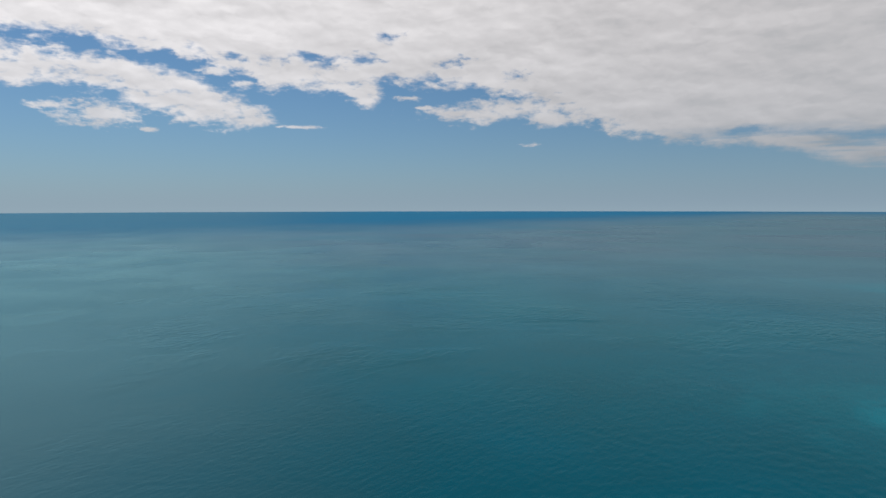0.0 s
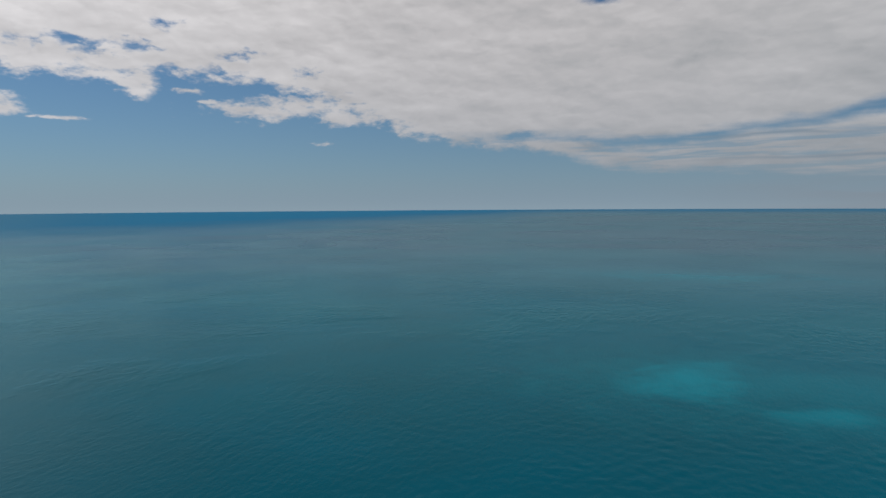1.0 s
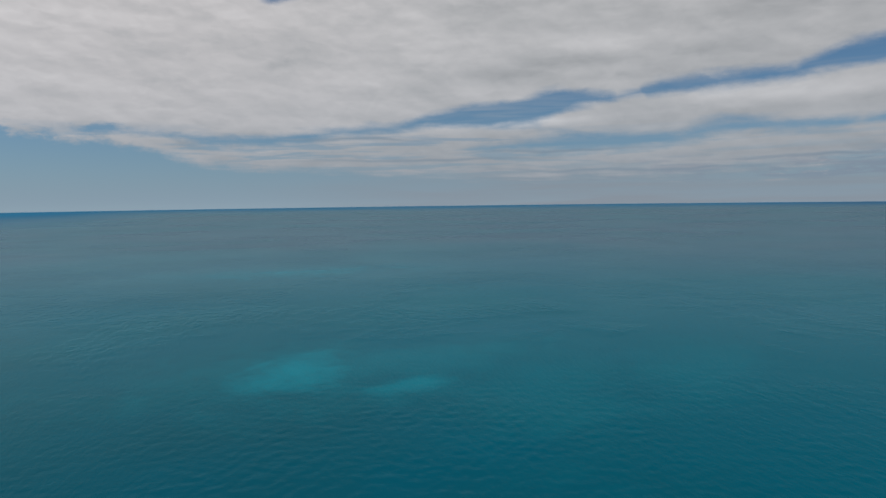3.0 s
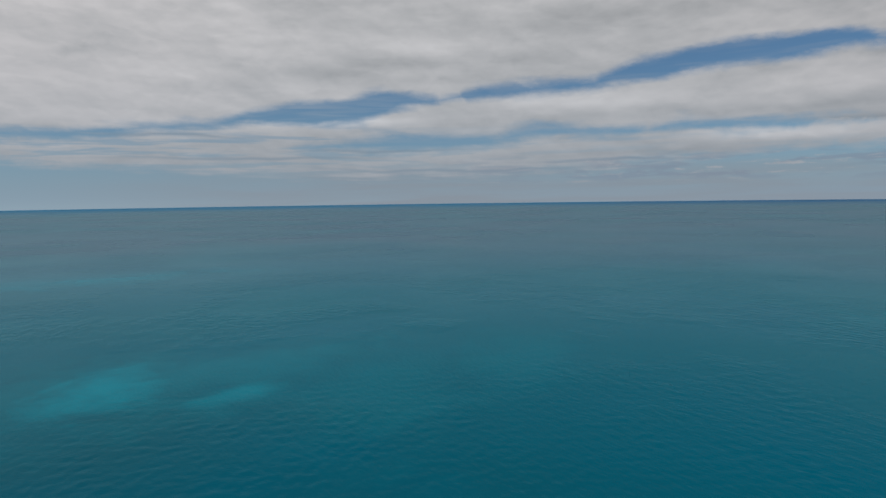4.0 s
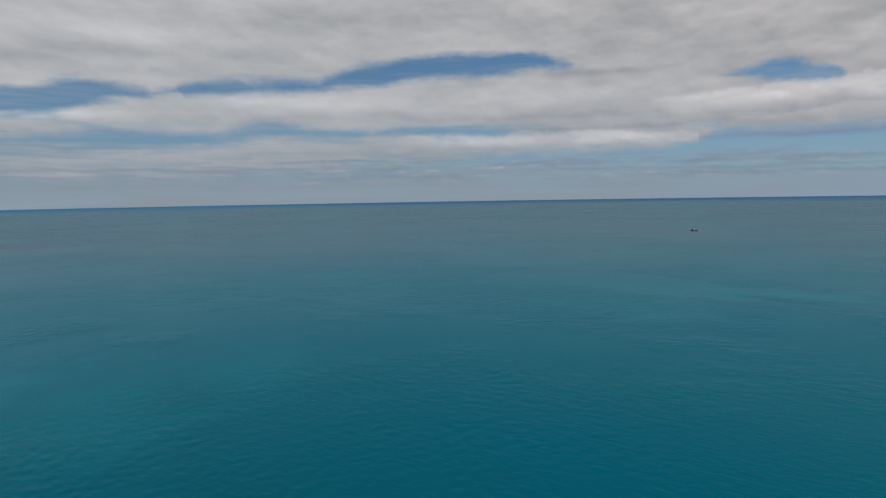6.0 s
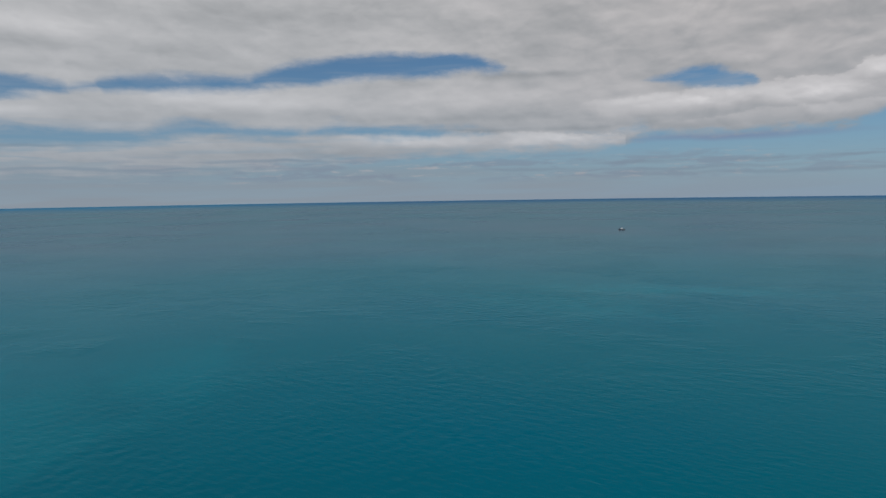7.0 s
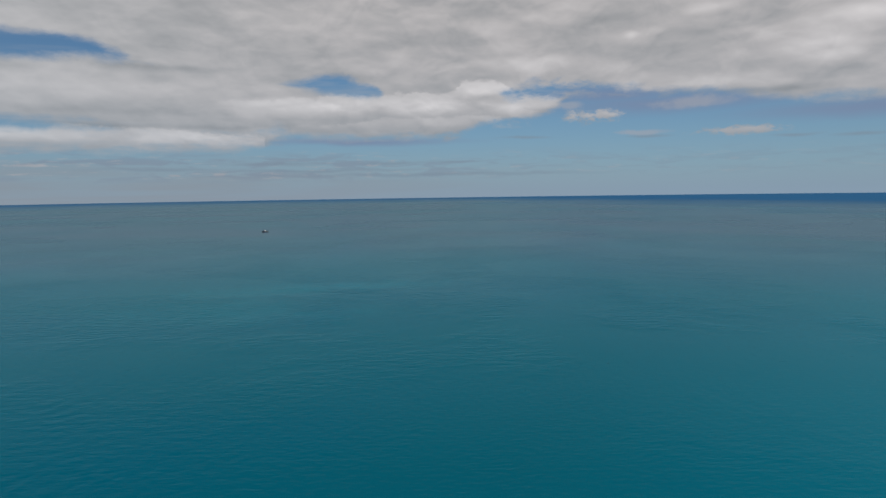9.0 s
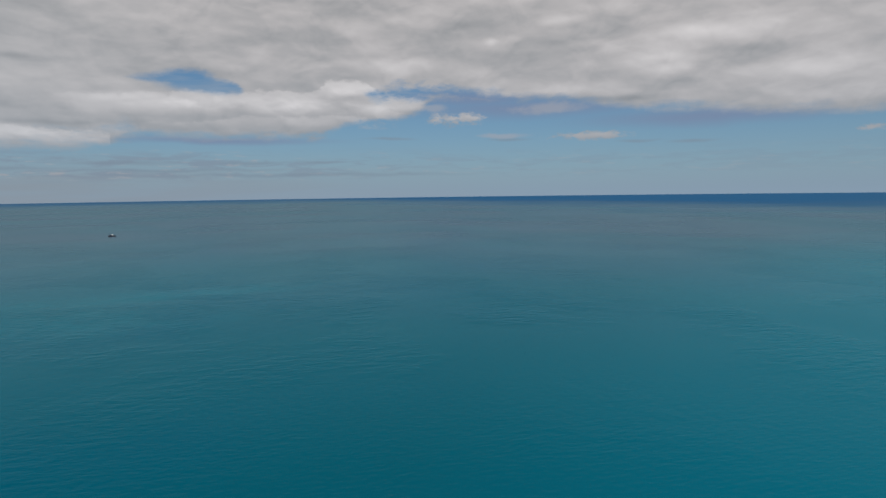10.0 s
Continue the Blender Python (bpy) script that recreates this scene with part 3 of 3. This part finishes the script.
SEA_NORTH, SEA_EAST, SEA_GREEN = (0.007, 0.056, 0.080), (0.0005, 0.075, 0.113), (0.003, 0.067, 0.091)
SEA_CLEAR = (0.0005, 0.076, 0.123)
SEA_PALE, SEA_CLOUD_SHEEN = (0.002, 0.114, 0.172), (0.043, 0.102, 0.136)
# the far greys include cloud shade and sky reflection
SEA_BLUE, SEA_FAR, SEA_CLOUD_SHADE, SEA_DUSK = (0.042, 0.084, 0.135), (0.046, 0.091, 0.117), (0.057, 0.078, 0.116), (0.056, 0.074, 0.109)
SEA_NAVY, SEA_SUNLIT_DEEP = (0.014, 0.075, 0.180), (0.012, 0.110, 0.225)
SEA_TEAL, SEA_TURQUOISE = (0.002, 0.086, 0.116), (0.002, 0.165, 0.225)
SEA_GLOSS = 0.60


# ---- the sea ----
def build_sea(mat):
    """One round sheet of water out to the rim, with real waves; its rings lie closer together near the middle."""
    rings = [0.0, 12.0, 24.0, 36.0, 46.0, 54.0, 60.0, 65.0, 70.0, 74.0, 78.0]
    while rings[-1] < 4900:
        r = rings[-1]
        rings.append(r + max(0.34, 1.5 * r * r / 50800.0))
    rings[-1] = 4900.0
    r = np.array(rings[1:])
    # the spokes stand closer together in the half that the camera sweeps
    angle = np.radians(np.concatenate([np.linspace(-50, 190, 1700, endpoint=False), np.linspace(190, 310, 120, endpoint=False)]))
    count = len(angle)
    gap = np.maximum(np.diff(np.array(rings)), r * np.radians(240 / 1700) * 0.6)
    px, py = np.outer(r, np.sin(angle)), np.outer(r, np.cos(angle))
    height = np.zeros_like(px)
    rng = np.random.default_rng(5)
    # cat's paws: tracts of ruffled and of nearly smooth water
    patch = 0.75 + 0.3 * np.sin(px / 31 + 1.3 * np.sin(py / 47)) * np.sin(py / 23 + 1.7 * np.sin(px / 61)) + 0.3 * np.sin((px + 2 * py) / 90)
    patch += 0.45 * np.sin(px / 9.5 + 1.9 * np.sin(py / 17)) * np.sin(py / 7.1 + 1.6 * np.sin(px / 13))
    patch = np.clip(patch, 0.12, 1.4)
    # it is smoother in the north and the south
    patch *= np.interp(np.degrees(angle), (-50, -5, 28, 120, 150, 190), (0.35, 0.35, 1.0, 1.0, 0.6, 0.6))[None, :]
    # wave trains: how many, shortest and longest, heading of travel, its spread, steepness, and how strong they run in the east and the south
    for number, short, long, travel, spread, steep, east, south in ((56, 1.8, 5.5, 45, 48, 0.00085, 1.0, 0.3), (48, 1.4, 4.0, 135, 55, 0.00075, 1.0, 1.5)):
        strong = patch * np.interp(np.degrees(angle), (-50, 90, 125, 190), (east, east, south, south))[None, :]
        for k in range(number):
            length = short * (long / short) ** rng.random()
            to = radians(travel + rng.normal(0, spread))
            keep = np.clip(length / (3.2 * gap) - 1.0, 0, 1)
            n = int(np.count_nonzero(keep))
            wave = np.sin((px[:n] * math.sin(to) + py[:n] * math.cos(to)) * 2 * np.pi / length + rng.random() * 6.283)
            height[:n] += strong[:n] * keep[:n, None] * steep * length * wave
    points = np.stack([px, py, height], -1).reshape(-1, 3)
    points = np.vstack([[[0.0, 0.0, 0.0]], points])
    i, j = np.meshgrid(np.arange(len(r) - 1), np.arange(count), indexing="ij")
    k = (j + 1) % count
    quads = np.stack([1 + i * count + j, 1 + i * count + k, 1 + (i + 1) * count + k, 1 + (i + 1) * count + j], -1).reshape(-1, 4)
    c = np.arange(count)
    fans = np.stack([np.zeros(count, int), 1 + (c + 1) % count, 1 + c], -1)
    data = bpy.data.meshes.new("sea")
    data.vertices.add(len(points))
    data.vertices.foreach_set("co", points.ravel())
    data.loops.add(fans.size + quads.size)
    data.loops.foreach_set("vertex_index", np.concatenate([fans.ravel(), quads.ravel()]))
    data.polygons.add(len(fans) + len(quads))
    data.polygons.foreach_set("loop_start", np.concatenate([np.arange(len(fans)) * 3, fans.size + np.arange(len(quads)) * 4]))
    data.update(calc_edges=True)
    data.polygons.foreach_set("use_smooth", np.ones(len(data.polygons), bool))
    data.materials.append(mat)
    return tagged(new("sea", data), "calm blue-green open sea with small ripples and pale patches", "sea", kind="structure")


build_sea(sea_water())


# ---- the boat ----
def part(name, bm, mat, parent, label=""):
    data = bpy.data.meshes.new(name)
    bmesh.ops.recalc_face_normals(bm, faces=bm.faces)
    bm.to_mesh(data)
    bm.free()
    data.materials.append(mat)
    ob = new(name, data)
    ob.parent = parent
    return tagged(ob, label)


def loft(rings, close=True):
    """A skin through rings of points, with its ends filled."""
    bm = bmesh.new()
    rows = [[bm.verts.new(p) for p in ring] for ring in rings]
    n = len(rows[0])
    for a, b in zip(rows, rows[1:]):
        for i in range(n if close else n - 1):
            bm.faces.new((a[i], a[(i + 1) % n], b[(i + 1) % n], b[i]))
    if close:
        bm.faces.new(rows[0][::-1])
        bm.faces.new(rows[-1])
    return bm


def tube(path, radius, sides=8):
    """A round bar along a path."""
    bm = bmesh.new()
    rows = []
    for i, p in enumerate(path):
        p = Vector(p)
        a, b = Vector(path[max(i - 1, 0)]), Vector(path[min(i + 1, len(path) - 1)])
        q = (b - a).to_track_quat("Z", "Y")
        rows.append([bm.verts.new(p + q @ Vector((radius * math.cos(k * 6.2832 / sides), radius * math.sin(k * 6.2832 / sides), 0))) for k in range(sides)])
    for a, b in zip(rows, rows[1:]):
        for k in range(sides):
            bm.faces.new((a[k], a[(k + 1) % sides], b[(k + 1) % sides], b[k]))
    bm.faces.new(rows[0][::-1])
    bm.faces.new(rows[-1])
    return bm


def slab(x0, x1, y0, y1, z0, z1, round_by=0.04, rake=(0.0, 0.0)):
    """A block with rounded edges; rake shifts the upper rear and upper front edge along x."""
    bm = bmesh.new()
    bmesh.ops.create_cube(bm, size=1)
    for v in bm.verts:
        top, front = v.co.z > 0, v.co.x > 0
        v.co = ((x1 if front else x0) + (rake[1 if front else 0] if top else 0.0), y1 if v.co.y > 0 else y0, z1 if top else z0)
    bmesh.ops.bevel(bm, geom=bm.edges[:], offset=round_by, segments=2, affect="EDGES")
    return bm


def hull_ring(x, half, keel, chine, deck):
    return [(x, -half, deck), (x, -half * 0.9, chine), (x, -half * 0.4, keel * 0.8 + chine * 0.2), (x, 0, keel),
            (x, half * 0.4, keel * 0.8 + chine * 0.2), (x, half * 0.9, chine), (x, half, deck)]


def build_boat(m):
    """A small cabin cruiser, bow towards +x, waterline at z = 0."""
    white = plain("boat_white", (0.78, 0.78, 0.76), 0.3, grain=0.06)
    navy = plain("boat_navy", (0.006, 0.012, 0.026), 0.6, grain=0.1)
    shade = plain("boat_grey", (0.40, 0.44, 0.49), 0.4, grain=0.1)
    grey = plain("boat_deck", (0.25, 0.26, 0.26), 0.6, grain=0.12)
    glass = plain("boat_glass", (0.02, 0.025, 0.03), 0.05, grain=0.0)
    steel = plain("boat_steel", (0.6, 0.6, 0.6), 0.25, metal=1.0, grain=0.05)
    black = plain("boat_engine", (0.02, 0.02, 0.022), 0.4, grain=0.1)
    boat = tagged(new("motor_boat"), "small motor cruiser with dark hull and canopy, white roof", "boat")
    boat.matrix_world = m
    stations = ((-4.2, 1.35, -0.42, -0.05, 1.0), (-2.5, 1.5, -0.5, -0.05, 1.05), (-0.5, 1.55, -0.52, 0.0, 1.15), (1.5, 1.4, -0.45, 0.12, 1.3),
                (2.8, 1.02, -0.3, 0.3, 1.45), (3.7, 0.55, 0.05, 0.55, 1.58), (4.3, 0.08, 0.8, 1.0, 1.68))
    part("hull", loft([hull_ring(*st) for st in stations]), navy, boat, "dark navy hull")
    part("gunwale", tube([(x, -h - 0.02, d + 0.03) for x, h, k, c, d in stations] + [(x, h + 0.02, d + 0.03) for x, h, k, c, d in stations[::-1]], 0.05), navy, boat, "dark rubbing strake")
    part("deck", loft([[(x, -h * 0.97, d + 0.02), (x, h * 0.97, d + 0.02), (x, h * 0.97, d - 0.08), (x, -h * 0.97, d - 0.08)] for x, h, k, c, d in stations]), grey, boat, "grey non-slip deck")
    cabin = part("cabin", slab(-1.0, 1.9, -1.12, 1.12, 0.9, 2.35, 0.08, (0.15, -0.75)), shade, boat, "pale grey cabin")
    part("canopy", slab(-3.6, -1.05, -1.25, 1.25, 0.95, 2.3, 0.12, (0.3, 0.0)), navy, boat, "dark canvas cockpit canopy")
    for side in (-1, 1):
        for x0, x1 in ((-0.75, 0.0), (0.1, 0.8)):
            part("window", slab(x0, x1, side * 1.13 - 0.02, side * 1.13 + 0.02, 1.6, 2.1, 0.015), glass, cabin, "dark tinted window")
    for y0 in (-0.98, 0.04):
        bm = slab(1.36, 1.42, y0, y0 + 0.94, 1.55, 2.15, 0.015, (-0.31, -0.31))
        part("windscreen", bm, glass, cabin, "dark tinted windscreen")
    part("roof", slab(-1.6, 1.3, -1.2, 1.2, 2.36, 2.48, 0.04), white, boat, "white overhanging roof")
    part("console", slab(-0.5, 0.6, -0.7, 0.7, 2.48, 2.95, 0.08, (0.0, -0.35)), white, boat)
    part("mast", tube([(-0.6, 0, 2.9), (-0.75, 0, 4.0)], 0.035), steel, boat)
    part("aerial", tube([(-1.3, 0.9, 2.45), (-1.7, 0.9, 4.3)], 0.012, 6), white, boat)
    for y in (-1, 1):
        rail = [(0.6, y * 1.42, 1.75), (1.6, y * 1.28, 1.8), (2.9, y * 0.9, 1.9), (4.2, y * 0.08, 2.05)]
        part("rail", tube(rail, 0.025, 6), steel, boat)
        for x, yy, z in rail[:3]:
            part("stanchion", tube([(x, yy, z), (x, yy, z - 0.75)], 0.018, 6), steel, boat)
    part("bench", slab(-4.1, -3.65, -1.1, 1.1, 0.86, 1.3, 0.06), navy, boat)
    part("swim_platform", slab(-4.9, -4.15, -1.2, 1.2, 0.15, 0.25, 0.03), grey, boat)
    engine = part("outboard_motor", slab(-4.75, -4.2, -0.25, 0.25, 0.75, 1.45, 0.1, (0.1, 0.0)), black, boat, "black outboard motor")
    part("leg", slab(-4.6, -4.35, -0.08, 0.08, -0.5, 0.8, 0.03), black, engine)
    return boat


BOAT_AT = 113.7
a = radians(BOAT_AT)
build_boat(pose(786 * math.sin(a), 786 * math.cos(a), 0.0, 0, 0, -BOAT_AT + 12) @ Matrix.Scale(0.86, 4))
